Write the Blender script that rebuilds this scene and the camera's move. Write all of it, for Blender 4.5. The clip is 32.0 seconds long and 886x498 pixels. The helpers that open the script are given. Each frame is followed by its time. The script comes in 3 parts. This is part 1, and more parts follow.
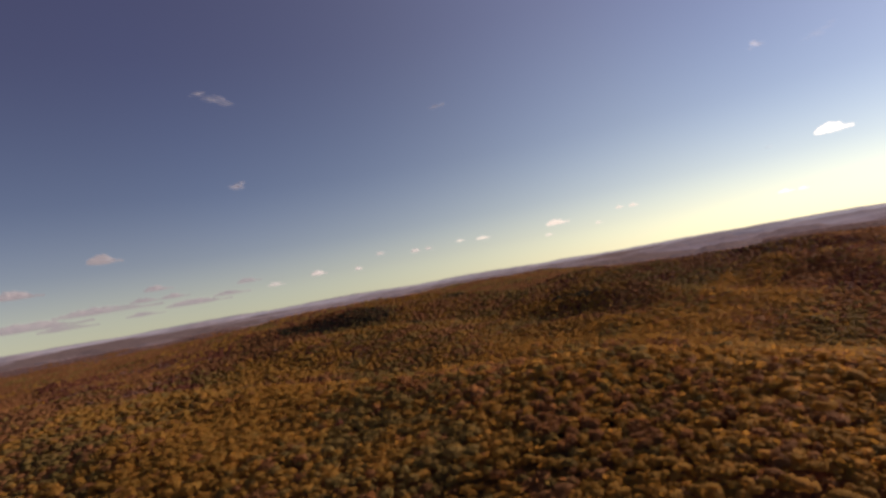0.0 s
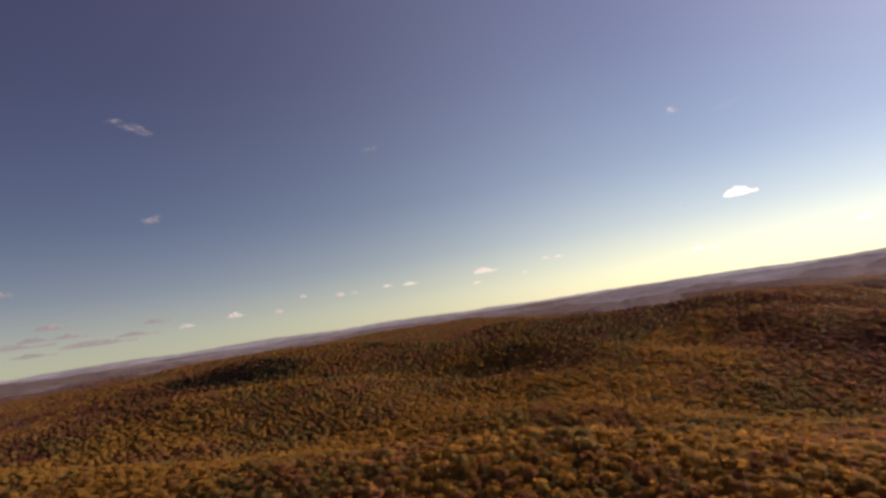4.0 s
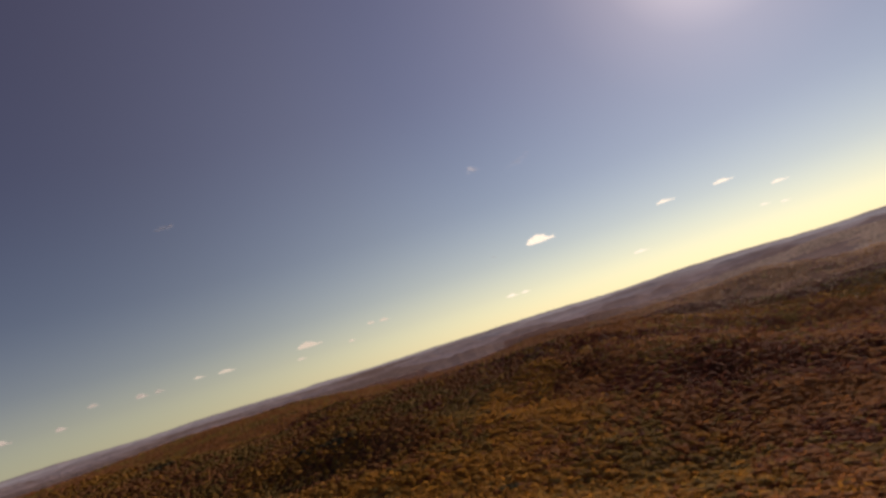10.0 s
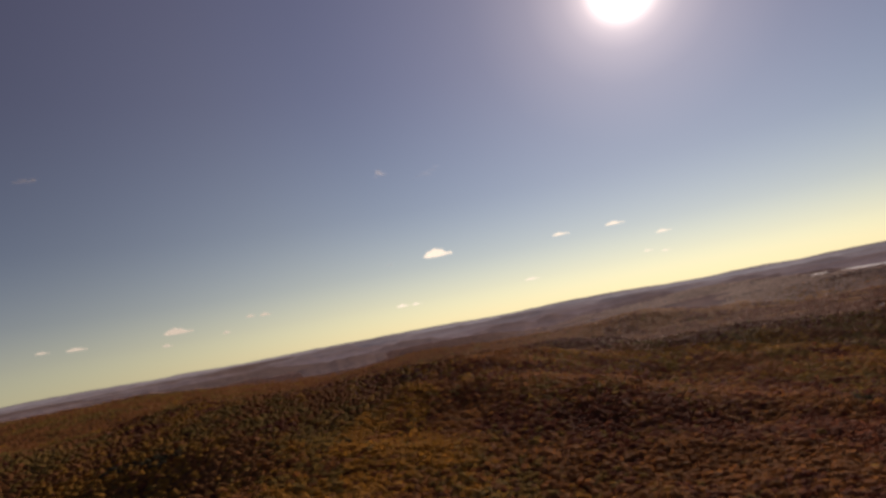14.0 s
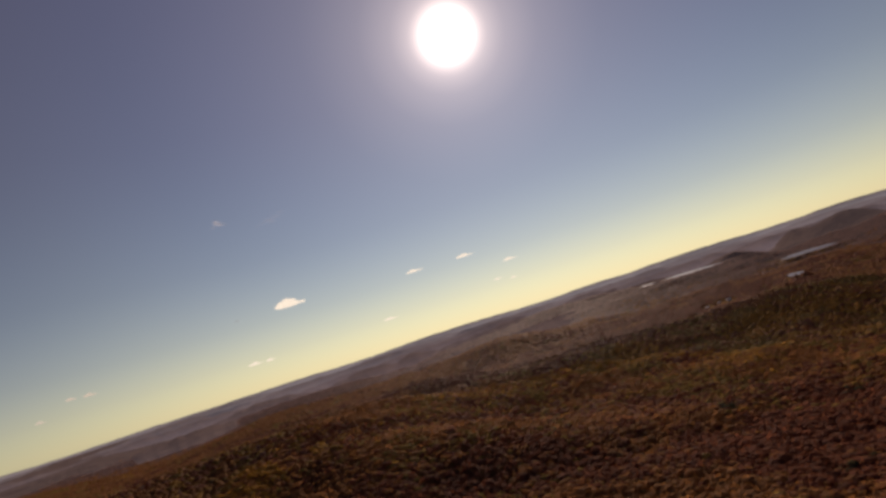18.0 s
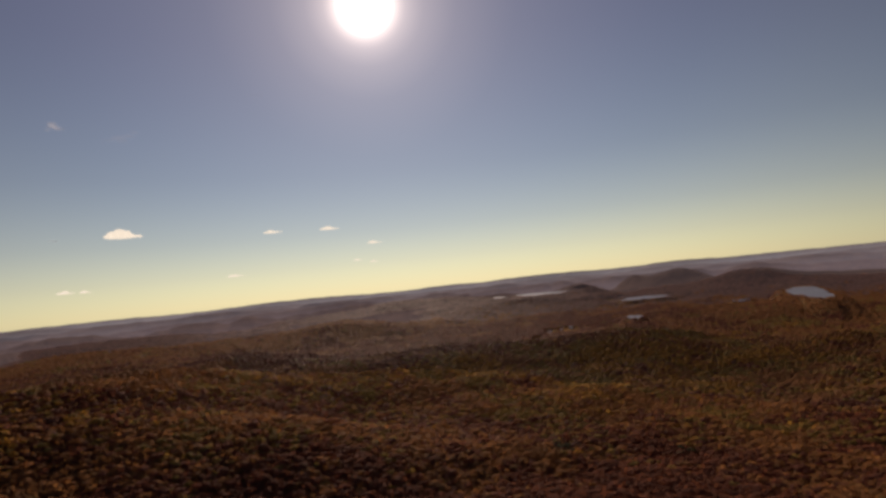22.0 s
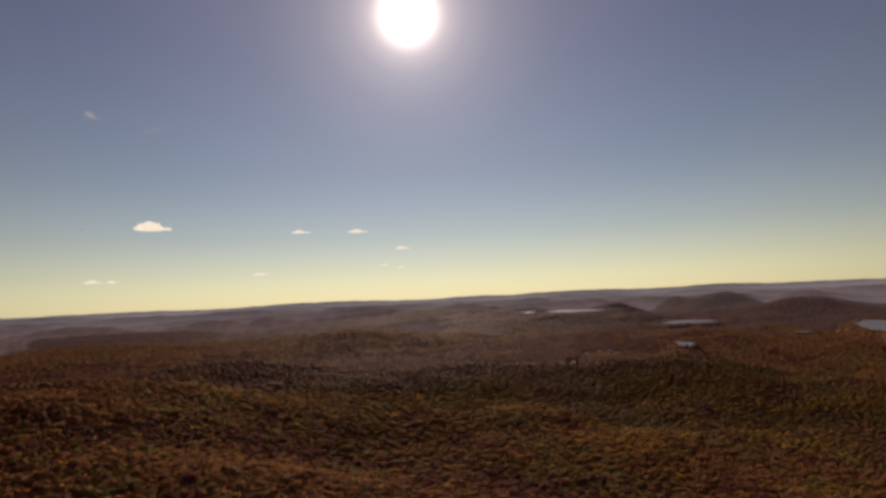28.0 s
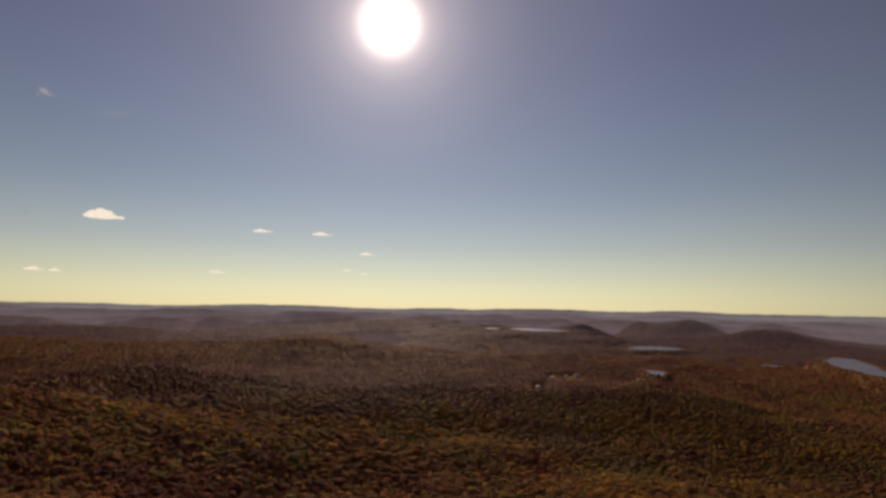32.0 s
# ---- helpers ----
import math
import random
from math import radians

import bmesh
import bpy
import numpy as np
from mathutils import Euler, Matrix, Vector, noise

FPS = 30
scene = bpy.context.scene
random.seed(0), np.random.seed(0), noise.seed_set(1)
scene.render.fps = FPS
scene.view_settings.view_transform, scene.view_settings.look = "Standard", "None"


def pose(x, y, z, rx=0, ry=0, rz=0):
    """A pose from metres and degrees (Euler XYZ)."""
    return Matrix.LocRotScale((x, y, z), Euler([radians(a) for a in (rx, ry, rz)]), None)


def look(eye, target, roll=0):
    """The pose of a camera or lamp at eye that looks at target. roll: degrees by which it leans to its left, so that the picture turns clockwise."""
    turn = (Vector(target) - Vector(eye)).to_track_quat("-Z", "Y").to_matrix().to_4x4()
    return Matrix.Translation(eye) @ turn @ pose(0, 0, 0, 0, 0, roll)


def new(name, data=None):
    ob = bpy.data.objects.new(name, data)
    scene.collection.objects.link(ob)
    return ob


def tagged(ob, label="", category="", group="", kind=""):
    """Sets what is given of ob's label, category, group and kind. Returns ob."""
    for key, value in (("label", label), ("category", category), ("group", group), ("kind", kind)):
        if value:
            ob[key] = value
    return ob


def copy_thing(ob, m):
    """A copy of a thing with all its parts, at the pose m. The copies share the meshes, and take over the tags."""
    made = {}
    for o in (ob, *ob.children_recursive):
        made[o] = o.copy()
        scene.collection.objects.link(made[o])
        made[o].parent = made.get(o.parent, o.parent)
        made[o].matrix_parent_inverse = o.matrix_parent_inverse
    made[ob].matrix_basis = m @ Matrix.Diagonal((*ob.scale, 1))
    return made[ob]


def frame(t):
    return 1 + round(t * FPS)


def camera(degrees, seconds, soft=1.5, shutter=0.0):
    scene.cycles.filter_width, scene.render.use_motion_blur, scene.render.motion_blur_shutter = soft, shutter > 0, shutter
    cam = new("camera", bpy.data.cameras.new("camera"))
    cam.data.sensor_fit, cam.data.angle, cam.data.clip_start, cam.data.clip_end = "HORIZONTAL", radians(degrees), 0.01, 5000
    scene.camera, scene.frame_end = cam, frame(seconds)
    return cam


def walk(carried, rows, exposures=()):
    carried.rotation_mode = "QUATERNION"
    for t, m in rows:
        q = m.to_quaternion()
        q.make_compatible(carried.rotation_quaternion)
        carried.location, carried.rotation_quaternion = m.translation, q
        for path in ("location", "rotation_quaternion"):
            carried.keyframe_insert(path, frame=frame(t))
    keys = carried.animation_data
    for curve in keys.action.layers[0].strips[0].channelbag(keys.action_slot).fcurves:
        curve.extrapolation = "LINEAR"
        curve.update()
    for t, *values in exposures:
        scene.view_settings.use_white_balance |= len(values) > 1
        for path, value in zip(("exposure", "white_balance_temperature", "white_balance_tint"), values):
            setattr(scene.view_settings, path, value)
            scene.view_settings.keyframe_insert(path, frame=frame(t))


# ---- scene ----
# the flight: seconds, place, and yaw, pitch and roll in degrees
PATH = [
    (0, 0.00, 0.00, 130.00, 27.835, 2.960, -9.956),
    (0.5, -2.45, 7.92, 130.42, 26.454, 3.464, -9.713),
    (1, -5.00, 15.81, 130.81, 26.436, 4.165, -9.770),
    (1.5, -7.59, 23.68, 131.19, 27.420, 4.509, -10.303),
    (2, -10.15, 31.56, 131.58, 27.698, 4.896, -11.206),
    (2.5, -12.64, 39.47, 131.98, 26.417, 5.573, -10.485),
    (3, -14.99, 47.42, 132.44, 23.652, 5.653, -8.931),
    (3.5, -17.13, 55.44, 132.95, 21.076, 5.566, -7.708),
    (5.5, -23.53, 88.40, 135.88, 17.559, 8.648, -12.424),
    (6, -24.71, 96.80, 136.78, 16.742, 8.721, -13.982),
    (6.5, -25.73, 105.24, 137.68, 14.104, 8.465, -15.696),
    (7, -26.56, 113.67, 138.56, 10.404, 8.704, -13.082),
    (7.5, -27.21, 122.10, 139.38, 7.962, 8.021, -13.438),
    (8, -27.66, 130.50, 140.12, 6.475, 7.516, -14.489),
    (8.5, -27.97, 138.87, 140.75, 6.583, 7.484, -15.099),
    (9, -28.15, 147.23, 141.31, 6.176, 7.615, -16.930),
    (9.5, -28.18, 155.59, 141.82, 4.410, 8.376, -17.876),
    (10, -28.02, 163.96, 142.31, 1.385, 8.763, -17.365),
    (10.5, -27.62, 172.33, 142.78, -2.002, 7.800, -16.125),
    (11, -26.95, 180.72, 143.28, -6.147, 7.079, -15.059),
    (11.5, -25.98, 189.13, 143.82, -8.275, 6.643, -13.186),
    (12, -24.65, 197.57, 144.43, -8.929, 6.352, -12.212),
    (12.5, -22.96, 206.05, 145.12, -9.470, 6.601, -12.703),
    (13, -20.92, 214.58, 145.86, -9.430, 7.135, -12.007),
    (13.5, -18.58, 223.14, 146.65, -8.454, 7.172, -10.477),
    (15.5, -6.84, 257.30, 149.81, -11.495, 6.639, -13.307),
    (16, -3.49, 265.72, 150.51, -13.460, 6.750, -14.635),
    (16.5, 0.02, 274.10, 151.17, -15.389, 7.273, -15.668),
    (17, 3.72, 282.44, 151.85, -17.567, 7.952, -16.911),
    (17.5, 7.61, 290.75, 152.50, -20.663, 7.929, -17.485),
    (18, 11.69, 299.02, 153.13, -23.748, 7.526, -17.896),
    (18.5, 15.96, 307.27, 153.71, -26.464, 6.766, -17.724),
    (19, 20.42, 315.47, 154.22, -28.748, 6.060, -16.103),
    (19.5, 25.06, 323.64, 154.64, -31.194, 6.182, -13.992),
    (20, 29.88, 331.77, 154.96, -33.179, 6.486, -12.773),
    (20.5, 34.94, 339.82, 155.15, -35.307, 6.479, -12.181),
    (21, 40.27, 347.79, 155.21, -36.654, 6.285, -10.311),
    (21.5, 45.81, 355.70, 155.18, -37.251, 5.431, -7.885),
    (22, 51.52, 363.58, 155.08, -36.481, 3.288, -5.787),
    (22.5, 57.36, 371.47, 154.95, -35.100, 1.470, -6.214),
    (23, 63.27, 379.40, 154.82, -34.893, 1.155, -7.449),
    (23.5, 69.22, 387.39, 154.70, -35.718, 1.945, -6.570),
    (24, 75.17, 395.49, 154.65, -36.430, 2.493, -4.507),
    (24.5, 81.14, 403.67, 154.64, -37.114, 2.800, -3.496),
    (25, 87.20, 411.92, 154.65, -37.106, 3.283, -2.343),
    (25.5, 93.34, 420.22, 154.67, -36.297, 3.592, -2.105),
    (27.5, 118.35, 453.79, 154.68, -32.982, 4.419, -1.882),
    (28, 124.63, 462.25, 154.62, -33.575, 4.464, -2.566),
    (28.5, 130.92, 470.74, 154.53, -35.642, 4.450, -3.454),
    (29, 137.26, 479.28, 154.41, -37.251, 3.866, -1.414),
    (29.5, 143.62, 487.85, 154.26, -37.021, 3.298, 1.413),
    (30, 150.00, 496.46, 154.10, -36.825, 3.676, 1.992),
    (30.5, 156.40, 505.07, 153.93, -37.010, 4.629, 1.689),
    (31, 162.79, 513.69, 153.76, -37.491, 5.457, 1.456),
    (31.5, 169.18, 522.30, 153.59, -37.435, 5.849, 1.367),
    (32, 175.56, 530.90, 153.44, -36.952, 5.574, 1.054),
]


def flight(rows):
    out = []
    for t, x, y, z, yaw, pitch, roll in rows:
        a, b = radians(yaw), radians(pitch)
        way = Vector((-math.sin(a) * math.cos(b), math.cos(a) * math.cos(b), math.sin(b)))
        out.append((t, look((x, y, z), Vector((x, y, z)) + way * 10, roll)))
    return out


cam = camera(75.2, 32.0, soft=3.2)
# seconds, stops, kelvin, tint: the camera stops down as the sun comes into its view
walk(cam, flight(PATH), [(0, 0.5, 6750, 29), (3.5, 0.45, 6800, 29), (6, 0.27, 7000, 29), (9, 0.06, 7250, 28), (13, -0.04, 7300, 28), (20, -0.27, 7300, 26), (32, -0.3, 7200, 25)])

# ---- light: low autumn sun ahead, clear sky ----
SUN_AZ, SUN_EL = radians(31.0), radians(26.7)      # clockwise from +y, above the horizon
SUN_WAY = Vector((math.sin(SUN_AZ) * math.cos(SUN_EL), math.cos(SUN_AZ) * math.cos(SUN_EL), math.sin(SUN_EL)))

sun = new("sun", bpy.data.lights.new("sun", "SUN"))
sun.data.energy, sun.data.angle, sun.data.color = 4.0, radians(0.5), (1.0, 0.87, 0.70)
sun.matrix_world = look(SUN_WAY * 1000, (0, 0, 0))

world = bpy.data.worlds.new("world")
scene.world = world
world.use_nodes = True
wt = world.node_tree
wt.nodes.clear()


def wnode(kind, **inputs):
    n = wt.nodes.new(kind)
    for k, v in inputs.items():
        n.inputs[int(k[1:])].default_value = v
    return n


sky = wnode("ShaderNodeTexSky")
sky.sky_type, sky.sun_disc = "NISHITA", False
sky.sun_elevation, sky.sun_rotation = SUN_EL, SUN_AZ
sky.altitude, sky.air_density, sky.dust_density, sky.ozone_density = 200, 1.0, 0.0, 2.0
coord = wnode("ShaderNodeTexCoord")
towards = wnode("ShaderNodeVectorMath")
towards.operation = "DOT_PRODUCT"
towards.inputs[1].default_value = SUN_WAY
wt.links.new(coord.outputs["Generated"], towards.inputs[0])
angle = wnode("ShaderNodeMath")
angle.operation = "ARCCOSINE"
wt.links.new(towards.outputs["Value"], angle.inputs[0])
ramp = wnode("ShaderNodeMapRange")
ramp.inputs["From Min"].default_value, ramp.inputs["From Max"].default_value = 0.0, radians(30)
wt.links.new(angle.outputs[0], ramp.inputs["Value"])
glow = wnode("ShaderNodeValToRGB")
glow.color_ramp.interpolation = "B_SPLINE"
stops = [(0.0, 1.6), (0.04, 1.5), (0.065, 0.85), (0.09, 0.34), (0.125, 0.18), (0.18, 0.11), (0.28, 0.058), (0.46, 0.022), (0.75, 0.006), (1.0, 0.0)]
while len(glow.color_ramp.elements) < len(stops):
    glow.color_ramp.elements.new(0.5)
for e, (p, v) in zip(glow.color_ramp.elements, stops):
    e.position, e.color = p, (v, v * 0.92, v * 0.82, 1)
wt.links.new(ramp.outputs["Result"], glow.inputs["Fac"])
# the air is brighter on the sun's side
side = wnode("ShaderNodeFloatCurve")
part_way = wnode("ShaderNodeMath")
part_way.operation = "DIVIDE"
part_way.inputs[1].default_value = math.pi
wt.links.new(angle.outputs[0], part_way.inputs[0])
wt.links.new(part_way.outputs[0], side.inputs["Value"])
bend = side.mapping.curves[0]
for k, (p, v) in enumerate([(0.0, 1.0), (0.1, 1.0), (0.44, 0.46), (0.6, 0.5), (0.85, 0.85), (1.0, 0.9)]):
    if k in (0, 1):
        bend.points[k].location = (p, v)
    else:
        bend.points.new(p, v)
side.mapping.update()
# pale haze low in the air
height = wnode("ShaderNodeSeparateXYZ")
wt.links.new(coord.outputs["Generated"], height.inputs[0])
air = wnode("ShaderNodeValToRGB")
air.color_ramp.interpolation = "B_SPLINE"
layers = [(0.0, (0.605, 0.785, 0.49)), (0.02, (0.605, 0.77, 0.49)), (0.045, (0.56, 0.655, 0.44)), (0.10, (0.30, 0.372, 0.342)), (0.20, (0.113, 0.147, 0.183)), (0.4, (0.068, 0.038, 0.060)), (1.0, (0.055, 0.022, 0.052))]
while len(air.color_ramp.elements) < len(layers):
    air.color_ramp.elements.new(0.5)
for e, (p, c) in zip(air.color_ramp.elements, layers):
    e.position, e.color = p, (*c, 1)
wt.links.new(height.outputs["Z"], air.inputs["Fac"])
# warm haze on the sun's side, deeper blue away from it
def tinted(colour, tones):
    hue = wnode("ShaderNodeValToRGB")
    while len(hue.color_ramp.elements) < len(tones):
        hue.color_ramp.elements.new(0.5)
    for e, (p, c) in zip(hue.color_ramp.elements, tones):
        e.position, e.color = p, (*c, 1)
    wt.links.new(part_way.outputs[0], hue.inputs["Fac"])
    n = wnode("ShaderNodeVectorMath")
    n.operation = "MULTIPLY"
    wt.links.new(colour, n.inputs[0])
    wt.links.new(hue.outputs["Color"], n.inputs[1])
    return n.outputs[0]


CLEAR = [(0.0, (1.04, 1.0, 0.97)), (0.12, (1.04, 1.0, 0.97)), (0.22, (1.05, 1.0, 0.94)), (0.30, (1.0, 1.0, 1.0)), (0.42, (0.80, 1.0, 1.22)), (1.0, (0.78, 1.0, 1.26))]
HAZE = [(0.0, (1.0, 1.01, 0.96)), (0.12, (1.0, 1.01, 0.96)), (0.22, (1.01, 1.01, 0.96)), (0.30, (1.02, 1.0, 1.0)), (0.42, (1.12, 1.0, 1.02)), (1.0, (1.12, 1.0, 1.04))]
bg3, more = wnode("ShaderNodeBackground"), wnode("ShaderNodeAddShader")
wt.links.new(tinted(air.outputs["Color"], HAZE), bg3.inputs["Color"])
bg1, bg2, both, wout = wnode("ShaderNodeBackground"), wnode("ShaderNodeBackground"), wnode("ShaderNodeAddShader"), wnode("ShaderNodeOutputWorld")
one, three = wnode("ShaderNodeMath"), wnode("ShaderNodeMath")
one.operation = three.operation = "MULTIPLY"
one.inputs[1].default_value, three.inputs[1].default_value = 0.047, 0.58
for n, bg in ((one, bg1), (three, bg3)):
    wt.links.new(side.outputs["Value"], n.inputs[0])
    wt.links.new(n.outputs[0], bg.inputs["Strength"])
bg2.inputs["Strength"].default_value = 3.0
wt.links.new(tinted(sky.outputs[0], CLEAR), bg1.inputs["Color"])
wt.links.new(glow.outputs["Color"], bg2.inputs["Color"])
wt.links.new(bg1.outputs[0], both.inputs[0])
wt.links.new(bg2.outputs[0], both.inputs[1])
wt.links.new(both.outputs[0], more.inputs[0])
wt.links.new(bg3.outputs[0], more.inputs[1])
wt.links.new(more.outputs[0], wout.inputs["Surface"])


# ---- materials ----
class Mat:
    """A small builder for node materials."""

    def __init__(self, name):
        self.m = bpy.data.materials.new(name)
        self.m.use_nodes = True
        self.t = self.m.node_tree
        self.t.nodes.clear()
        self.out = self.t.nodes.new("ShaderNodeOutputMaterial")

    def node(self, kind, **sets):
        n = self.t.nodes.new(kind)
        for k, v in sets.items():
            n.inputs[k.replace("_", " ")].default_value = v
        return n

    def link(self, a, b):
        self.t.links.new(a, b)

    def noise(self, scale, detail=3.0, rough=0.55):
        n = self.node("ShaderNodeTexNoise", Scale=scale, Detail=detail, Roughness=rough)
        self.link(self.t.nodes.new("ShaderNodeNewGeometry").outputs["Position"], n.inputs["Vector"])
        return n.outputs["Fac"]

    def ramp(self, fac, stops):
        r = self.t.nodes.new("ShaderNodeValToRGB")
        els = r.color_ramp.elements
        while len(els) < len(stops):
            els.new(0.5)
        for e, (p, c) in zip(els, stops):
            e.position, e.color = p, (*c, 1)
        self.link(fac, r.inputs["Fac"])
        return r.outputs["Color"]

    def math(self, op, a, b):
        n = self.t.nodes.new("ShaderNodeMath")
        n.operation = op
        for k, v in ((0, a), (1, b)):
            if isinstance(v, (int, float)):
                n.inputs[k].default_value = v
            else:
                self.link(v, n.inputs[k])
        return n.outputs[0]

    def mix(self, fac, a, b, blend="MIX"):
        n = self.t.nodes.new("ShaderNodeMix")
        n.data_type, n.blend_type = "RGBA", blend
        for k, v in ((0, fac), (6, a), (7, b)):
            if isinstance(v, (int, float)):
                n.inputs[k].default_value = v
            elif isinstance(v, tuple):
                n.inputs[k].default_value = (*v, 1)
            else:
                self.link(v, n.inputs[k])
        return n.outputs[2]

    def upward(self, share):
        """Normals of a leaf spray: many small leaves that lie flatter than the spray."""
        v = self.t.nodes.new("ShaderNodeVectorMath")
        v.operation = "SCALE"
        v.inputs["Scale"].default_value = 1 - share
        self.link(self.t.nodes.new("ShaderNodeNewGeometry").outputs["Normal"], v.inputs[0])
        w = self.t.nodes.new("ShaderNodeVectorMath")
        self.link(v.outputs[0], w.inputs[0])
        w.inputs[1].default_value = (0, 0, share)
        n = self.t.nodes.new("ShaderNodeVectorMath")
        n.operation = "NORMALIZE"
        self.link(w.outputs[0], n.inputs[0])
        return n.outputs[0]

    def bump(self, fac, strength, dist, normal=None):
        b = self.node("ShaderNodeBump", Strength=strength, Distance=dist)
        if normal is not None:
            self.link(normal, b.inputs["Normal"])
        self.link(fac, b.inputs["Height"])
        return b.outputs["Normal"]


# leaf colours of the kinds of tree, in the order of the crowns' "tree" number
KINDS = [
    (0.080, 0.076, 0.044),      # evergreen, also used for the shade in hollows
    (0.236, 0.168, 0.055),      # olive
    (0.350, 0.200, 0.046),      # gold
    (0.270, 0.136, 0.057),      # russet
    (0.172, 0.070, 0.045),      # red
    (0.225, 0.165, 0.158),      # leafless, its grey-violet also standing in for far haze
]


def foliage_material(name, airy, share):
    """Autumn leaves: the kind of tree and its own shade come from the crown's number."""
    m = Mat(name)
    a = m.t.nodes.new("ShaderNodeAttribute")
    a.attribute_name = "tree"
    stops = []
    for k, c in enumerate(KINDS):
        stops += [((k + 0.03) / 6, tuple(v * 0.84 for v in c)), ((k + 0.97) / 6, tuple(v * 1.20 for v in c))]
    # leafless ramp: haze put into the colour, greyer towards the far end
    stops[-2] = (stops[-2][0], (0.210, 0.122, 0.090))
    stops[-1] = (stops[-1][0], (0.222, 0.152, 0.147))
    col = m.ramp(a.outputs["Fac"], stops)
    isl = m.t.nodes.new("ShaderNodeNewGeometry").outputs["Random Per Island"]
    col = m.mix(1.0, col, m.ramp(isl, [(0.0, (0.85, 0.89, 0.84)), (0.5, (1.0, 1.0, 1.0)), (1.0, (1.16, 1.09, 1.06))]), "MULTIPLY")
    fine = m.noise(1.1, 4.0, 0.7)
    col = m.mix(1.0, col, m.ramp(fine, [(0.3, (0.79, 0.79, 0.79)), (0.7, (1.22, 1.21, 1.20))]), "MULTIPLY")
    d = m.node("ShaderNodeBsdfPrincipled", Roughness=0.6, Specular_IOR_Level=0.016)
    tr, gap = m.node("ShaderNodeBsdfTranslucent"), m.node("ShaderNodeBsdfTransparent")
    mx, open_air = m.node("ShaderNodeMixShader", Fac=0.54), m.node("ShaderNodeMixShader")
    m.link(col, d.inputs["Base Color"])
    m.link(m.mix(1.0, col, (1.35, 1.15, 0.9), "MULTIPLY"), tr.inputs["Color"])
    bent = m.bump(fine, 0.8, 0.9, m.upward(share))
    m.link(bent, d.inputs["Normal"])
    m.link(bent, tr.inputs["Normal"])
    m.link(d.outputs[0], mx.inputs[1])
    m.link(tr.outputs[0], mx.inputs[2])
    # gaps between the sprays of leaves
    holes = m.math("GREATER_THAN", m.noise(1.9, 2.0, 0.6), airy)
    m.link(holes, open_air.inputs["Fac"])
    m.link(mx.outputs[0], open_air.inputs[1])
    m.link(gap.outputs[0], open_air.inputs[2])
    m.link(open_air.outputs[0], m.out.inputs["Surface"])
    return m.m


def ground_material():
    m = Mat("leaf_litter")
    fine, wide = m.noise(0.35, 4.0, 0.65), m.noise(0.012, 3.0, 0.55)
    col = m.ramp(wide, [(0.35, (0.20, 0.108, 0.070)), (0.5, (0.24, 0.14, 0.072)), (0.62, (0.20, 0.145, 0.065))])
    col = m.mix(1.0, col, m.ramp(fine, [(0.3, (0.5, 0.5, 0.5)), (0.7, (1.4, 1.35, 1.3))]), "MULTIPLY")
    d = m.node("ShaderNodeBsdfDiffuse")
    m.link(col, d.inputs["Color"])
    m.link(m.bump(m.noise(0.09, 4.0, 0.6), 1.0, 7.0), d.inputs["Normal"])
    m.link(d.outputs[0], m.out.inputs["Surface"])
    return m.m


def water_material():
    m = Mat("lake_water")
    p = m.node("ShaderNodeBsdfPrincipled", Roughness=0.12, IOR=1.33, Specular_IOR_Level=0.5)
    # violet base adds to the reflected sky; water ruffled by wind in long streaks
    p.inputs["Base Color"].default_value = (0.10, 0.074, 0.092, 1)
    calm = m.node("ShaderNodeMapRange")
    calm.inputs["To Min"].default_value, calm.inputs["To Max"].default_value = 0.26, 0.42
    m.link(m.noise(0.012, 3.0, 0.6), calm.inputs["Value"])
    m.link(calm.outputs["Result"], p.inputs["Roughness"])
    m.link(m.bump(m.noise(0.6, 3.0, 0.6), 0.35, 0.3), p.inputs["Normal"])
    m.link(p.outputs[0], m.out.inputs["Surface"])
    return m.m


def bark_material():
    m = Mat("bark")
    d = m.node("ShaderNodeBsdfPrincipled", Roughness=0.9)
    m.link(m.ramp(m.noise(6.0, 4.0), [(0.3, (0.05, 0.04, 0.032)), (0.7, (0.14, 0.115, 0.09))]), d.inputs["Base Color"])
    m.link(d.outputs[0], m.out.inputs["Surface"])
    return m.m


def cloud_material(name, thin, glow, tone, body=0.85, torn=False):
    m = Mat(name)
    d = m.node("ShaderNodeBsdfDiffuse")
    d.inputs["Color"].default_value = (body, body, body * 0.98, 1)
    # emission stands in for sunlight scattered through the cloud
    e = m.node("ShaderNodeEmission", Strength=glow)
    e.inputs["Color"].default_value = (*tone, 1)
    add = m.t.nodes.new("ShaderNodeAddShader")
    clear = m.node("ShaderNodeBsdfTransparent")
    mx = m.t.nodes.new("ShaderNodeMixShader")
    n = m.noise(0.024 if torn else 0.007, 4.0 if torn else 3.0, 0.6)
    f = m.node("ShaderNodeMapRange")
    f.inputs["From Min"].default_value, f.inputs["From Max"].default_value = 0.35, 0.6
    f.inputs["To Min"].default_value, f.inputs["To Max"].default_value = 0.0 if torn else thin if thin > 0.9 else thin * 0.5, thin
    m.link(n, f.inputs["Value"])
    m.link(f.outputs["Result"], mx.inputs["Fac"])
    m.link(d.outputs[0], add.inputs[0])
    m.link(e.outputs[0], add.inputs[1])
    m.link(clear.outputs[0], mx.inputs[1])
    m.link(add.outputs[0], mx.inputs[2])
    m.link(mx.outputs[0], m.out.inputs["Surface"])
    return m.m


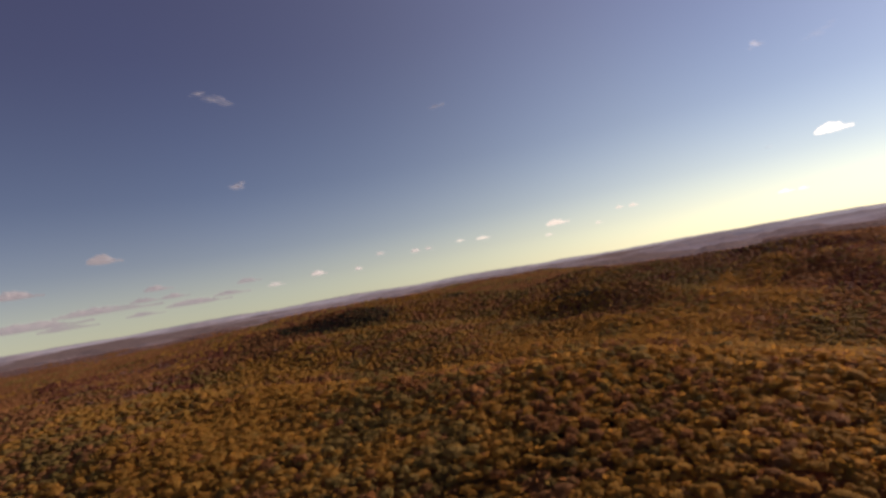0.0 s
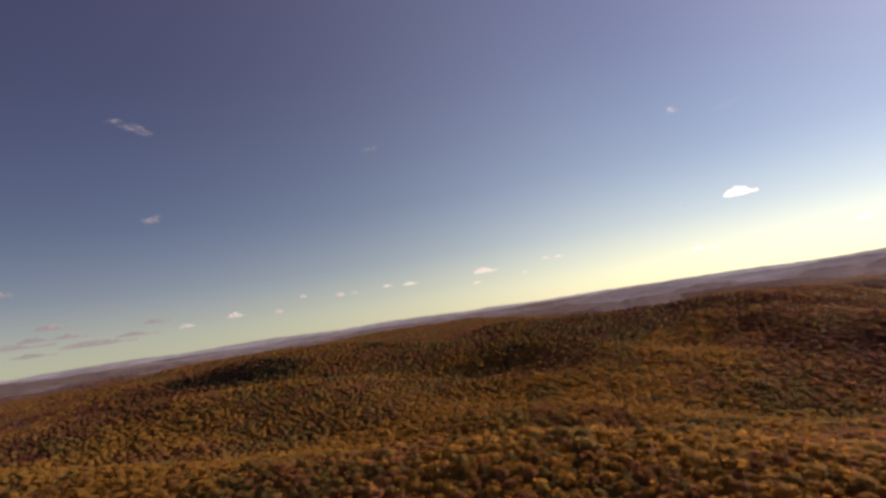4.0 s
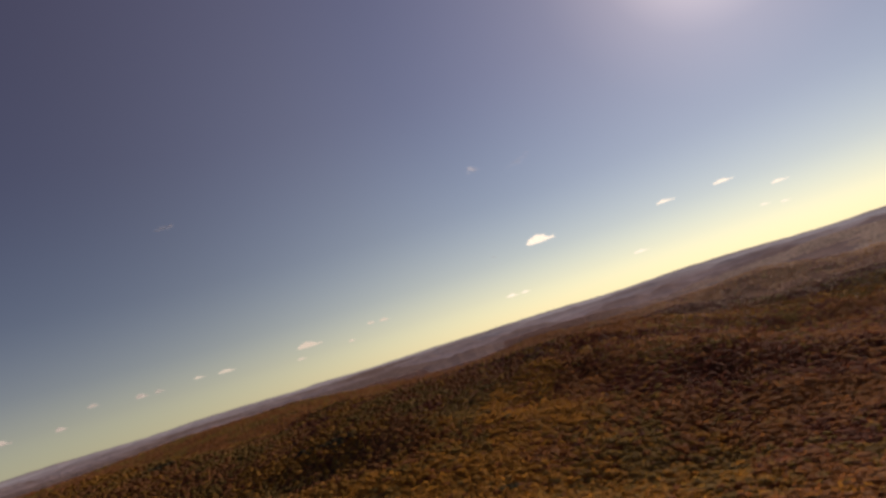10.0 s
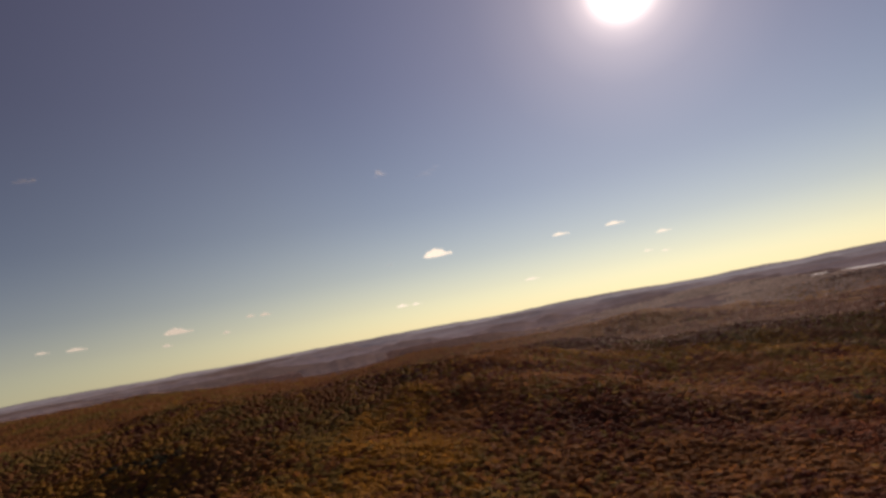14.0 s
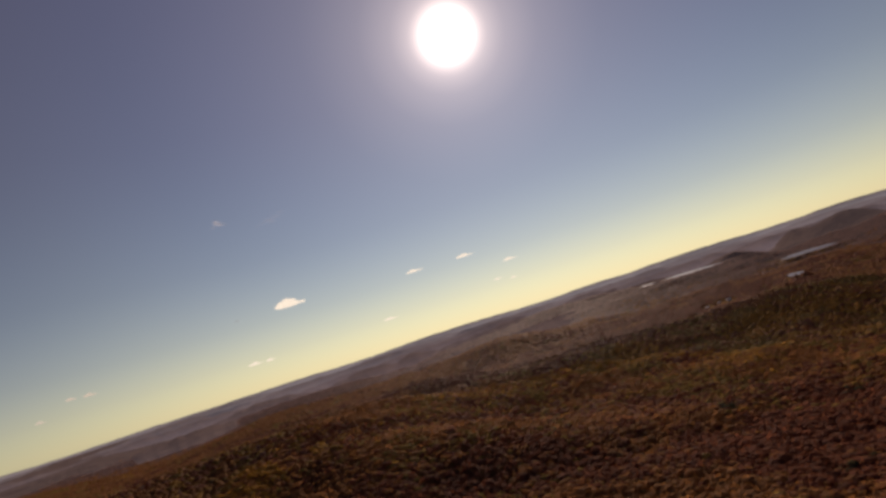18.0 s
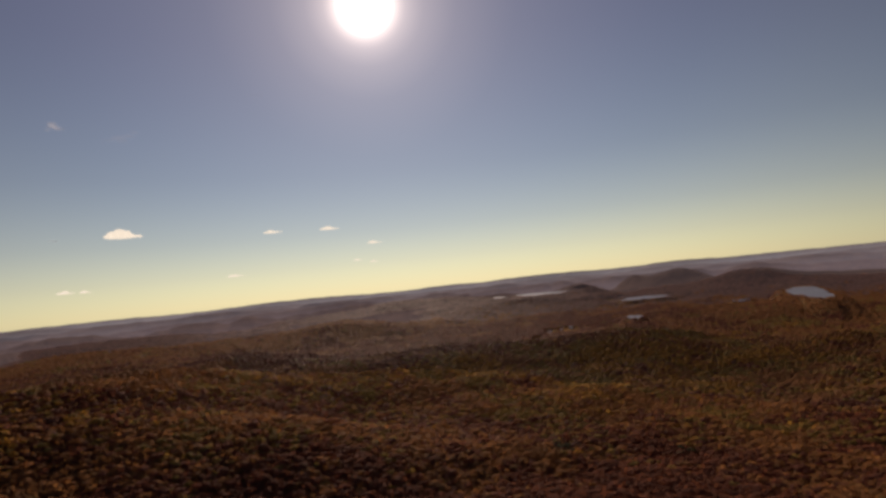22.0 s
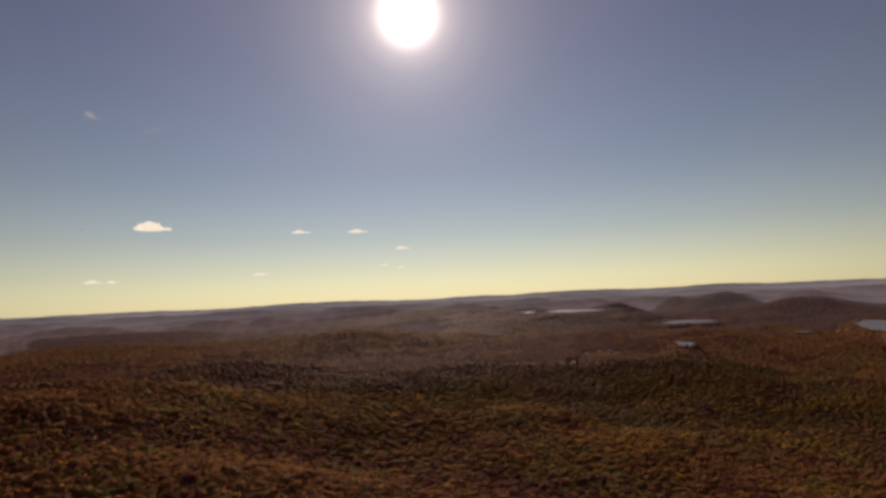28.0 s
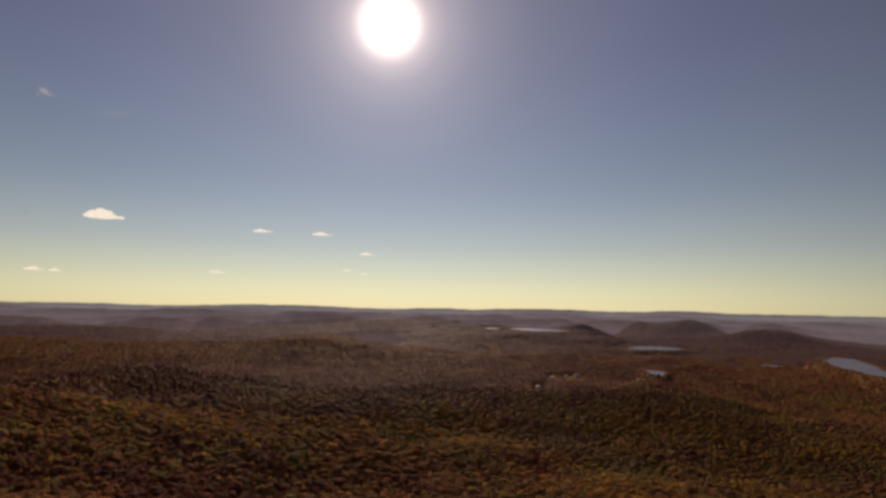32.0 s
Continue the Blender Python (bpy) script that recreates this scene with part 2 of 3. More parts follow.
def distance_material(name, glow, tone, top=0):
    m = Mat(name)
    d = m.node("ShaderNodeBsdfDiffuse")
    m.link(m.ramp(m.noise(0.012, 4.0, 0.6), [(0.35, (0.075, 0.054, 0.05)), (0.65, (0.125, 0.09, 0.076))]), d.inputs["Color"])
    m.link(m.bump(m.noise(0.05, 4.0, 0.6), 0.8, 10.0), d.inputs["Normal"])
    # emission stands in for the haze in front of distant land
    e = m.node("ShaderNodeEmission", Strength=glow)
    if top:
        # painted haze: the glow is stronger in the valleys
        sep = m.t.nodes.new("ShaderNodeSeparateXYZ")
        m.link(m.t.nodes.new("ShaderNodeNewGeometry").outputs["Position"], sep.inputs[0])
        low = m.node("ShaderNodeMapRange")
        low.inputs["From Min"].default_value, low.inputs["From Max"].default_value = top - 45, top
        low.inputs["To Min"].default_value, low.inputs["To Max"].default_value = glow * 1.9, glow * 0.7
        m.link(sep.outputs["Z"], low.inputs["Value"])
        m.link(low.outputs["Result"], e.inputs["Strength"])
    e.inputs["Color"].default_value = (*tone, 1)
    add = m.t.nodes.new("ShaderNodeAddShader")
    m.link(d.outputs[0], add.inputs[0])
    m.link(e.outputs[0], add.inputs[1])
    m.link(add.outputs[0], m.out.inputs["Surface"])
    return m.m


LEAF, WOODLAND = foliage_material("autumn_leaves", 0.59, 0.32), foliage_material("woodland_leaves", 0.68, 0.42)
SOIL, WATER, BARK = ground_material(), water_material(), bark_material()

FAR_HAZE_WOOD = distance_material("hazed_far_land", 0.026, (1.0, 0.85, 0.90))

# ---- the lie of the land (height of the tree tops) ----
MID = np.array((40.0, 300.0))
TALL = 11.0      # height of the wood
# hills: x, y, rise, half-length along, half-width, turn of the long axis in degrees
HILLS = [
    (-177, 303, 35, 260, 80, 0),
    (-170, 205, 13, 230, 55, 0),
    (1060, 1080, 14, 90, 90, 0),
    (-612, 735, 11, 130, 26, 15),
    (-560, 640, -12, 150, 45, 15),
    (-662, 850, 46, 380, 210, 12),
    (-279, 1065, 26, 90, 90, 0),
    (50, 1005, 58, 330, 185, -4),
    (-356, 631, 18, 200, 90, 20),
    (-148, 812, 46, 140, 140, 0),
    (290, 1219, 39, 150, 110, 0),
    (195, 784, 17, 120, 90, 0),
    (314, 858, -24, 150, 120, 0),
    (617, 1256, 16, 170, 120, 0),
    (550, 1100, 26, 150, 100, 10),
    (810, 1015, 27, 190, 100, -20),
    (811, 818, -12, 160, 120, 0),
    (1549, 1976, 36, 360, 190, -30),
    (800, 1937, 51, 260, 190, 0),
]
# hollows and swells between them
SWELLS = [
    (225, 590, -13, 150, 110, 0),
    (620, 700, -14, 270, 100, 12),
    (1174, 880, -15, 170, 110, 0),
    (-30, 810, -8, 110, 110, 0),
    (-275, 690, -10, 110, 60, 0),
    (-292, 530, 12, 80, 60, 0),
    (50, 550, -9, 110, 110, 0),
    (150, 800, 7, 110, 110, 0),
    (250, 600, 7, 70, 70, 0),
    (400, 700, -8, 110, 110, 0),
    (850, 650, -9, 160, 160, 0),
    (-50, 500, 6, 70, 70, 0),
    (250, 1150, -8, 110, 110, 0),
]
FAR_HILLS = [
    (223, 1984, 27, 300, 220, 5),
    (-753, 1725, 39, 500, 300, 0),
    (1400, 1350, 6, 200, 160, 0),
    (1493, 949, 11, 240, 160, 0),
    (2052, 2106, 54, 130, 110, -40),
    (2488, 2109, 54, 70, 95, -40),
    (2511, 1885, 86, 150, 165, -30),
    (2480, 1500, 58, 250, 160, -20),
    (1573, 2623, 60, 600, 260, -30),
    (339, 2706, 12, 600, 260, 0),
    (-672, 2622, -30, 600, 300, 10),
    (-1961, 1980, -25, 600, 300, 40),
]
# lakes: x, y, half-length, half-width, turn, level
LAKES = [
    (1875, 2150, 100, 130, -46, 62),
    (1760, 2300, 30, 60, -42, 62),
    (1842, 1610, 66, 100, -70, 28),
    (1146, 1156, 17, 46, -53, 36),
    (1655, 1003, 200, 42, 30, 39),
    (1660, 1175, 22, 30, -65, 22),
]


def smooth(a, b, v):
    u = np.clip((v - a) / (b - a), 0, 1)
    return u * u * (3 - 2 * u)


WAVES = []
_rng = np.random.default_rng(5)
for _length, _rise in ((420, 7.0), (230, 5.0), (120, 3.0), (64, 1.6)):
    for _k in range(5):
        _a = _rng.uniform(0, 2 * math.pi)
        _l = _length * _rng.uniform(0.75, 1.3)
        WAVES.append((math.cos(_a) / _l, math.sin(_a) / _l, _rng.uniform(0, 6.28), _rise * 0.6))


def tops(x, y):
    """Height of the tree tops."""
    x, y = np.asarray(x, float), np.asarray(y, float)
    z = 42 - 24 * smooth(150, 800, x) + 26 * smooth(-150, -600, x) + 0 * y
    z = z + 8 * smooth(1300, 2600, np.hypot(x - MID[0], y - MID[1]))
    for cx, cy, rise, a, b, turn in HILLS + SWELLS + FAR_HILLS:
        c, s = math.cos(radians(turn)), math.sin(radians(turn))
        u, v = (x - cx) * c + (y - cy) * s, -(x - cx) * s + (y - cy) * c
        z = z + rise * np.exp(-(u / a) ** 2 - (v / b) ** 2)
    for kx, ky, ph, amp in WAVES:
        z = z + amp * np.sin(6.2832 * (kx * x + ky * y) + ph) * 0.36
    r = np.hypot(x - MID[0], y - MID[1])
    z = z + smooth(2900, 4500, r) * (112 - z) * 0.8
    return z


def outline(lake, th):
    cx, cy = lake[:2]
    return 1 + 0.13 * np.sin(2 * th + cx) + 0.10 * np.sin(3 * th + cy) + 0.06 * np.sin(7 * th + 1) + 0.04 * np.sin(13 * th)


def shore(lake, x, y):
    """1 on the shoreline of a lake, less inside."""
    cx, cy, a, b, turn, _ = lake
    c, s = math.cos(radians(turn)), math.sin(radians(turn))
    u, v = (x - cx) * c + (y - cy) * s, -(x - cx) * s + (y - cy) * c
    return np.hypot(u / a, v / b) / outline(lake, np.arctan2(v / b, u / a))


def soil(x, y):
    """Height of the ground under the trees."""
    r = np.hypot(x - MID[0], y - MID[1])
    z = tops(x, y) - TALL * (1 - smooth(2150, 2300, r))
    for lake in LAKES:
        d, level = shore(lake, x, y), lake[5]
        z = z + (1 - smooth(1.2, 2.0, d)) * (level + 0.8 - z)
        z = z + (1 - smooth(0.95, 1.12, d)) * (level - 4 - z)
    return z


def mesh_of(name, verts, faces, material, smooth_faces=False, attr=None):
    """One mesh from numpy arrays of corners and of equal-sided faces."""
    me = bpy.data.meshes.new(name)
    verts, faces = np.ascontiguousarray(verts, np.float32), np.ascontiguousarray(faces, np.int32)
    n, k = faces.shape
    me.vertices.add(len(verts))
    me.vertices.foreach_set("co", verts.ravel())
    me.loops.add(n * k)
    me.loops.foreach_set("vertex_index", faces.ravel())
    me.polygons.add(n)
    me.polygons.foreach_set("loop_start", np.arange(0, n * k, k, dtype=np.int32))
    me.polygons.foreach_set("use_smooth", np.full(n, smooth_faces, bool))
    if attr is not None:
        a = me.attributes.new("tree", "FLOAT", "POINT")
        a.data.foreach_set("value", np.ascontiguousarray(attr, np.float32))
    me.update(calc_edges=True)
    me.materials.append(material)
    return me


# ---- ground: one sheet to the horizon ----
def build_ground():
    na = 720
    rings = np.concatenate([np.linspace(4, 1200, 100), np.geomspace(1215, 4620, 80)])
    th = np.linspace(0, 2 * math.pi, na, endpoint=False)
    R, A = np.meshgrid(rings, th, indexing="ij")
    X, Y = MID[0] + R * np.cos(A), MID[1] + R * np.sin(A)
    v = np.stack([X, Y, soil(X, Y)], -1).reshape(-1, 3)
    i, j = np.meshgrid(np.arange(len(rings) - 1), np.arange(na), indexing="ij")
    j2 = (j + 1) % na
    f = np.stack([i * na + j, (i + 1) * na + j, (i + 1) * na + j2, i * na + j2], -1).reshape(-1, 4)
    centre = np.array([[MID[0], MID[1], float(soil(MID[0], MID[1]))]])
    v = np.concatenate([v, centre])
    me = mesh_of("ground", v, f, SOIL, True)
    # far part of the sheet glows faintly in place of haze
    me.materials.append(FAR_HAZE_WOOD)
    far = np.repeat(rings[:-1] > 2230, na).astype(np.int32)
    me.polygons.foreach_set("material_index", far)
    ob = new("ground", me)
    tagged(ob, "brown leaf-strewn forest floor rolling away in low hills", "ground", kind="structure")


build_ground()


def build_lake(lake):
    cx, cy, a, b, turn, level = lake
    n = 120
    c, s = math.cos(radians(turn)), math.sin(radians(turn))
    ring = []
    for k in range(n):
        th = 2 * math.pi * k / n
        e = 1.05 * float(outline(lake, th))
        u, v = a * e * math.cos(th), b * e * math.sin(th)
        ring.append((u * c - v * s, u * s + v * c))
    bm = bmesh.new()
    rows = [[bm.verts.new((x * q, y * q, 0)) for x, y in ring] for q in (1.0, 0.66, 0.33)]
    mid = bm.verts.new((0, 0, 0))
    for outer, inner in zip(rows, rows[1:]):
        for k in range(n):
            bm.faces.new((outer[k], outer[(k + 1) % n], inner[(k + 1) % n], inner[k]))
    for k in range(n):
        bm.faces.new((rows[-1][k], rows[-1][(k + 1) % n], mid))
    me = bpy.data.meshes.new("lake")
    bm.to_mesh(me)
    bm.free()
    me.materials.append(WATER)
    ob = new("water", me)
    ob.location = (cx, cy, level)
    tagged(ob, "still pale grey lake between wooded hills", "lake", kind="structure")


for lake in LAKES:
    build_lake(lake)


# ---- the far horizon ----
def build_distance(radius, low, high, seed, haze, label, start=-180, stop=180):
    """A chain of long wooded hills on an arc round the place; low and high: how far their tops lie under the eye, in degrees."""
    rng = np.random.default_rng(seed)
    n = 1800
    bearing = np.linspace(start, stop, n)
    th = np.radians(90 + bearing)
    rise = np.zeros(n)
    for k in range(int((stop - start) / 7)):
        c, w, h = rng.uniform(start, stop), rng.uniform(1.6, 7.0), rng.uniform(0.25, 1.0)
        rise = np.maximum(rise, h * np.exp(-np.abs((bearing - c) / w) ** 2.4))
    for k in (37, 61, 97, 151, 233):
        rise = rise + 0.035 * np.sin(k * th + rng.uniform(0, 6.28))
    crest = 140 + radius * np.tan(np.radians(low + (high - low) * rise))
    crest = crest + rng.normal(0, 0.2, n) + (14 * np.exp(-((bearing + 60) / 15) ** 2) if radius > 4400 else 0)
    depth = 330.0
    vs, rows = [], [(-1.0, 0.0), (-0.7, 0.35), (-0.35, 0.78), (-0.1, 0.97), (0.05, 1.0), (0.3, 0.8), (0.6, 0.2)]
    for off, k in rows:
        z = 25 + (crest - 25) * k
        bulge = depth * 0.25 * np.sin(th * 23 + seed) * (1 - k)
        r = radius + off * depth + bulge
        vs.append(np.stack([MID[0] + r * np.cos(th), MID[1] + r * np.sin(th), z], -1))
    i, j = np.meshgrid(np.arange(len(rows) - 1), np.arange(n - 1), indexing="ij")
    f = np.stack([i * n + j, (i + 1) * n + j, (i + 1) * n + j + 1, i * n + j + 1], -1).reshape(-1, 4)
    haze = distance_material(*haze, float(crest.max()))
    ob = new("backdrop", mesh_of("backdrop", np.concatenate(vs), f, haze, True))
    tagged(ob, label, "distant ridge", kind="structure")


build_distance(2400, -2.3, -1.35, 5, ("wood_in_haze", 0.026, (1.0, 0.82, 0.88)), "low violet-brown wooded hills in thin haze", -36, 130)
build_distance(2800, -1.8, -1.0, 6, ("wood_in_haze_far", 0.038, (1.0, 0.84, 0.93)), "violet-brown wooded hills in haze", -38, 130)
build_distance(3250, -1.3, -0.72, 7, ("distant_hazed_wood", 0.054, (0.97, 0.87, 1.0)), "long grey-violet wooded hills far off in haze")
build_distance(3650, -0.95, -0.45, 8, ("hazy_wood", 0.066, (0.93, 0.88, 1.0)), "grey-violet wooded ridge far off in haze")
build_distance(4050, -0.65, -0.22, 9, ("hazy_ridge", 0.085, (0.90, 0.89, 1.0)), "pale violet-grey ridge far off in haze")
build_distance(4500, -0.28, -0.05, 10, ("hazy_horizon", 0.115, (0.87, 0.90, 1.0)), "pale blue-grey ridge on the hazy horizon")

# ---- the wood ----
def crown_shape(rng, sides, rings, tufts, flat, low):
    """A lumpy dome of leaves of radius 1 with loose tufts on it; returns corners and triangles."""
    lobes = rng.normal(0, 1, (6, 3)) * (1, 1, 0.6) + (0, 0, 0.5)
    lobes /= np.linalg.norm(lobes, axis=1, keepdims=True)

    def swell(d):
        return 0.70 + 0.38 * np.max(d @ lobes.T, axis=1) ** 4 + rng.normal(0, 0.08, len(d))

    polar = np.radians([0.0] + [low * (k + 1) / rings for k in range(rings)])
    d = [np.array([[0.0, 0.0, 1.0]])]
    for k in range(rings):
        az = (np.arange(sides) + 0.5 * k + rng.uniform(-0.22, 0.22, sides)) * 2 * math.pi / sides
        p = polar[k + 1] + rng.uniform(-0.1, 0.1, sides)
        d.append(np.stack([np.sin(p) * np.cos(az), np.sin(p) * np.sin(az), np.cos(p)], -1))
    d = np.concatenate(d)
    v = d * swell(d)[:, None] * (1, 1, flat)
    f = [(0, 1 + k, 1 + (k + 1) % sides) for k in range(sides)]
    for r in range(rings - 1):
        a, b = 1 + r * sides, 1 + (r + 1) * sides
        for k in range(sides):
            n = (k + 1) % sides
            f += [(a + k, b + k, a + n), (a + n, b + k, b + n)]
    if tufts:
        up = 1 - (np.arange(tufts) + 0.5) / tufts * 0.95
        az = np.arange(tufts) * 2.39996 + rng.uniform(0, 6.28)
        side = np.sqrt(1 - up * up)
        e = np.stack([side * np.cos(az), side * np.sin(az), up], -1)
        p = e * (swell(e) * 1.02)[:, None] * (1, 1, flat)
        nrm = e + rng.normal(0, 0.35, e.shape) + (0, 0, 0.25)
        nrm /= np.linalg.norm(nrm, axis=1, keepdims=True)
        t = np.cross(nrm, rng.normal(0, 1, e.shape))
        t /= np.linalg.norm(t, axis=1, keepdims=True)
        b = np.cross(nrm, t)
        s = rng.uniform(0.24, 0.46, (tufts, 1))
        q = np.stack([p - t * s, p - b * s * 0.8 + nrm * s * 0.2, p + t * s, p + b * s * 0.8 - nrm * s * 0.15], 1)
        base = len(v) + 4 * np.arange(tufts)
        f += [(i, i + 1, i + 2) for i in base] + [(i, i + 2, i + 3) for i in base]
        v = np.concatenate([v, q.reshape(-1, 3)])
    return v, np.array(f)


def patches(x, y, length, seed):
    """Slow random waves over the land, about -2 to 2."""
    rng = np.random.default_rng(seed)
    z = np.zeros(np.shape(x))
    for _ in range(7):
        a, l = rng.uniform(0, 6.28), length * rng.uniform(0.6, 1.5)
        z = z + np.sin((x * math.cos(a) + y * math.sin(a)) * 6.28 / l + rng.uniform(0, 6.28))
    return z / 1.9


def round_stand(x, y, cx, cy, a, b):
    return np.exp(-((x - cx) / a) ** 2 - ((y - cy) / b) ** 2)


# evergreen groves that also paint the shade of hollows: x, y and half-widths
SHADE_GROVES = [
    (-665, 692, 80, 24), (-585, 715, 60, 26), (-528, 738, 45, 26), (-428, 702, 44, 17), (-218, 748, 52, 26), (-446, 853, 30, 20),
    (-45, 552, 30, 24), (378, 678, 24, 13), (290, 512, 26, 8), (432, 613, 20, 9), (-14, 472, 26, 14), (-52, 734, 24, 15),
]


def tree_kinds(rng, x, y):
    """Each tree's number: its kind, from stands, painted shade and haze, and own tone."""
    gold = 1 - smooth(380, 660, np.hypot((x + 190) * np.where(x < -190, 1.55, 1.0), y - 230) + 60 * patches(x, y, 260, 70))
    # more of the grey leafless kind with distance, in place of haze
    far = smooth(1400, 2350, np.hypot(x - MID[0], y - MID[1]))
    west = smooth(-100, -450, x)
    # red stands; near ones also put the backlit wood's shade into leaf colour
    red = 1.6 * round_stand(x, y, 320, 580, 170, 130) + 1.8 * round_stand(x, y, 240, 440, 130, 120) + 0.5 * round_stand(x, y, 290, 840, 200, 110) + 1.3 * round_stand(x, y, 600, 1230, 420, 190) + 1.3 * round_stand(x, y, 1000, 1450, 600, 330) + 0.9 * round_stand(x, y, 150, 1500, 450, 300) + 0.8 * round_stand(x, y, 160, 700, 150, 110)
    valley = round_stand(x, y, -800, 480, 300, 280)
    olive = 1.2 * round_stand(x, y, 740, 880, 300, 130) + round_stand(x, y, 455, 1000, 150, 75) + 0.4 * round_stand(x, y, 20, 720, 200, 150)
    # dark: conifers, and shade of slopes and ravines put into leaf colour
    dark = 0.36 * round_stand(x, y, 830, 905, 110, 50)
    for cx, cy, a, b in SHADE_GROVES:
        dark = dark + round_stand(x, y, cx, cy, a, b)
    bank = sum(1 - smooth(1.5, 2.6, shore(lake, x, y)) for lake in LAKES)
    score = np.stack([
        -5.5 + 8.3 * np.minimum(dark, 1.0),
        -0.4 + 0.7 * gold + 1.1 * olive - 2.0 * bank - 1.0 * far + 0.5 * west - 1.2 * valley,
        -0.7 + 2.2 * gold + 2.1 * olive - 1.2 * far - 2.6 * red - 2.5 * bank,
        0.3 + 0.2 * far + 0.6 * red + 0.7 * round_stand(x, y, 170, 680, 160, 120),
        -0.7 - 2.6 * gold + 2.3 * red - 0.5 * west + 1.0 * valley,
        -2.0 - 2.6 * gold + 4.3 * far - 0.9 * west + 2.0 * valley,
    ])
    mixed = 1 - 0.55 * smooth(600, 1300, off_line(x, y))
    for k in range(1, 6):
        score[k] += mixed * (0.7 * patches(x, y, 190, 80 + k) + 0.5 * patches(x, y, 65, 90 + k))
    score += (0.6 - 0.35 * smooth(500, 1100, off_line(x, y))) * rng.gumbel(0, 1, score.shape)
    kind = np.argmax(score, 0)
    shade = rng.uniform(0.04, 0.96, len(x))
    # leafless trees pale with distance, as haze would pale them
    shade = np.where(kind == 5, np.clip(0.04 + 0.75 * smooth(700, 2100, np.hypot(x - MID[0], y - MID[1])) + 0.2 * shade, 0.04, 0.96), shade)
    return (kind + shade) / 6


def scatter(rng, x0, x1, y0, y1, step):
    nx, ny = int((x1 - x0) / step), int((y1 - y0) / step)
    gx, gy = np.meshgrid(np.arange(nx), np.arange(ny))
    gx = gx + 0.5 * (gy % 2)
    x = x0 + (gx + rng.uniform(-0.38, 0.38, gx.shape)) * step
    y = y0 + (gy + rng.uniform(-0.38, 0.38, gy.shape)) * step
    return x.ravel(), y.ravel()


SPUR = (-60.0, 245.0, 44.0)     # a round stretch where the trees stand singly
LINE = [(0, 0), (-28, 130), (-25, 198), (0, 270), (30, 332), (75, 395), (125, 462), (176, 531), (300, 700)]


def off_line(x, y):
    """Distance over the ground from the line of flight."""
    best = np.full(np.shape(x), 1e9)
    for (ax, ay), (bx, by) in zip(LINE, LINE[1:]):
        t = np.clip(((x - ax) * (bx - ax) + (y - ay) * (by - ay)) / ((bx - ax) ** 2 + (by - ay) ** 2), 0, 1)
        best = np.minimum(best, np.hypot(x - ax - t * (bx - ax), y - ay - t * (by - ay)))
    return best


def ahead(x, y, margin=0.0):
    """The part of the country that lies before the flight."""
    return (y > 0.36 * -x - 20 - margin) & (y > np.maximum(0.16 * (x - 175) + 100, 0.33 * x + 195) - margin) & (y > 90 - margin)


# cottages in clearings: x, y, turn
COTTAGES = [(1096, 1330, 24), (1114, 1316, -38), (950, 1268, 60), (1078, 1352, 10)]


def dry(x, y):
    ok = np.ones(np.shape(x), bool)
    for cx, cy, _ in COTTAGES:
        # open ground round the cottage and down the slope before it
        u, v = (x - cx) * 0.66 + (y - cy) * 0.75, (x - cx) * -0.75 + (y - cy) * 0.66
        ok &= (np.abs(v) > 13) | (u > 40) | (u < -85)
    for lake in LAKES:
        ok &= shore(lake, x, y) > 1.16
    return ok


def build_wood(label, near, far, step, shape, size, kinds, seed, margin, material):
    """The trees between two distances from the line of flight, crown by crown."""
    rng = np.random.default_rng(seed)
    shapes = [crown_shape(rng, *shape) for _ in range(kinds)]
    faces = shapes[0][1]
    x, y = scatter(rng, -far - 60, far + 320, -120 if margin is not None else -far, far + 720, step)
    d = off_line(x, y)
    seen = ahead(x, y, margin) if margin is not None else ~ahead(x, y, -3.0)
    keep = (d >= near) & (d < far) & seen & dry(x, y) & (np.hypot(x - SPUR[0], y - SPUR[1]) >= SPUR[2])
    x, y = x[keep], y[keep]
    m = len(x)
    r = size * np.clip(rng.lognormal(0, 0.26, m), 0.55, 1.7)
    top = soil(x, y) + TALL + (r / size - 1) * 1.6 + rng.normal(0, 0.7, m)
    for lake in LAKES:
        top = top - 8 * (1 - smooth(1.3, 2.4, shore(lake, x, y)))     # low scrub on the shores
    kind, turn = rng.integers(0, kinds, m), rng.uniform(0, 6.28, m)
    base = np.stack([v for v, _ in shapes])[kind]
    c, s = np.cos(turn)[:, None], np.sin(turn)[:, None]
    r, wide = r[:, None], rng.uniform(0.85, 1.15, m)[:, None]
    px = (base[..., 0] * c - base[..., 1] * s * wide) * r + x[:, None]
    py = (base[..., 0] * s + base[..., 1] * c * wide) * r + y[:, None]
    pz = (base[..., 2] - 0.62) * r * rng.uniform(0.85, 1.25, m)[:, None] + top[:, None]
    n = base.shape[1]
    f = (faces[None] + (np.arange(m) * n)[:, None, None]).reshape(-1, 3)
    v = np.stack([px, py, pz], -1).reshape(-1, 3)
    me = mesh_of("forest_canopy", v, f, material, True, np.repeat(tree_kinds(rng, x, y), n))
    tagged(new("forest_canopy", me), label, "forest", kind="stuff")


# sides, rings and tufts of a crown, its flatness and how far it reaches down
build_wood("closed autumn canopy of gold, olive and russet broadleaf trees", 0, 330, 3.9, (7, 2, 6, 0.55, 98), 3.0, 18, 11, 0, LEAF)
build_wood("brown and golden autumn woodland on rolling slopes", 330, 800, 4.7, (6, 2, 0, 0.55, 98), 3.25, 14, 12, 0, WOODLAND)
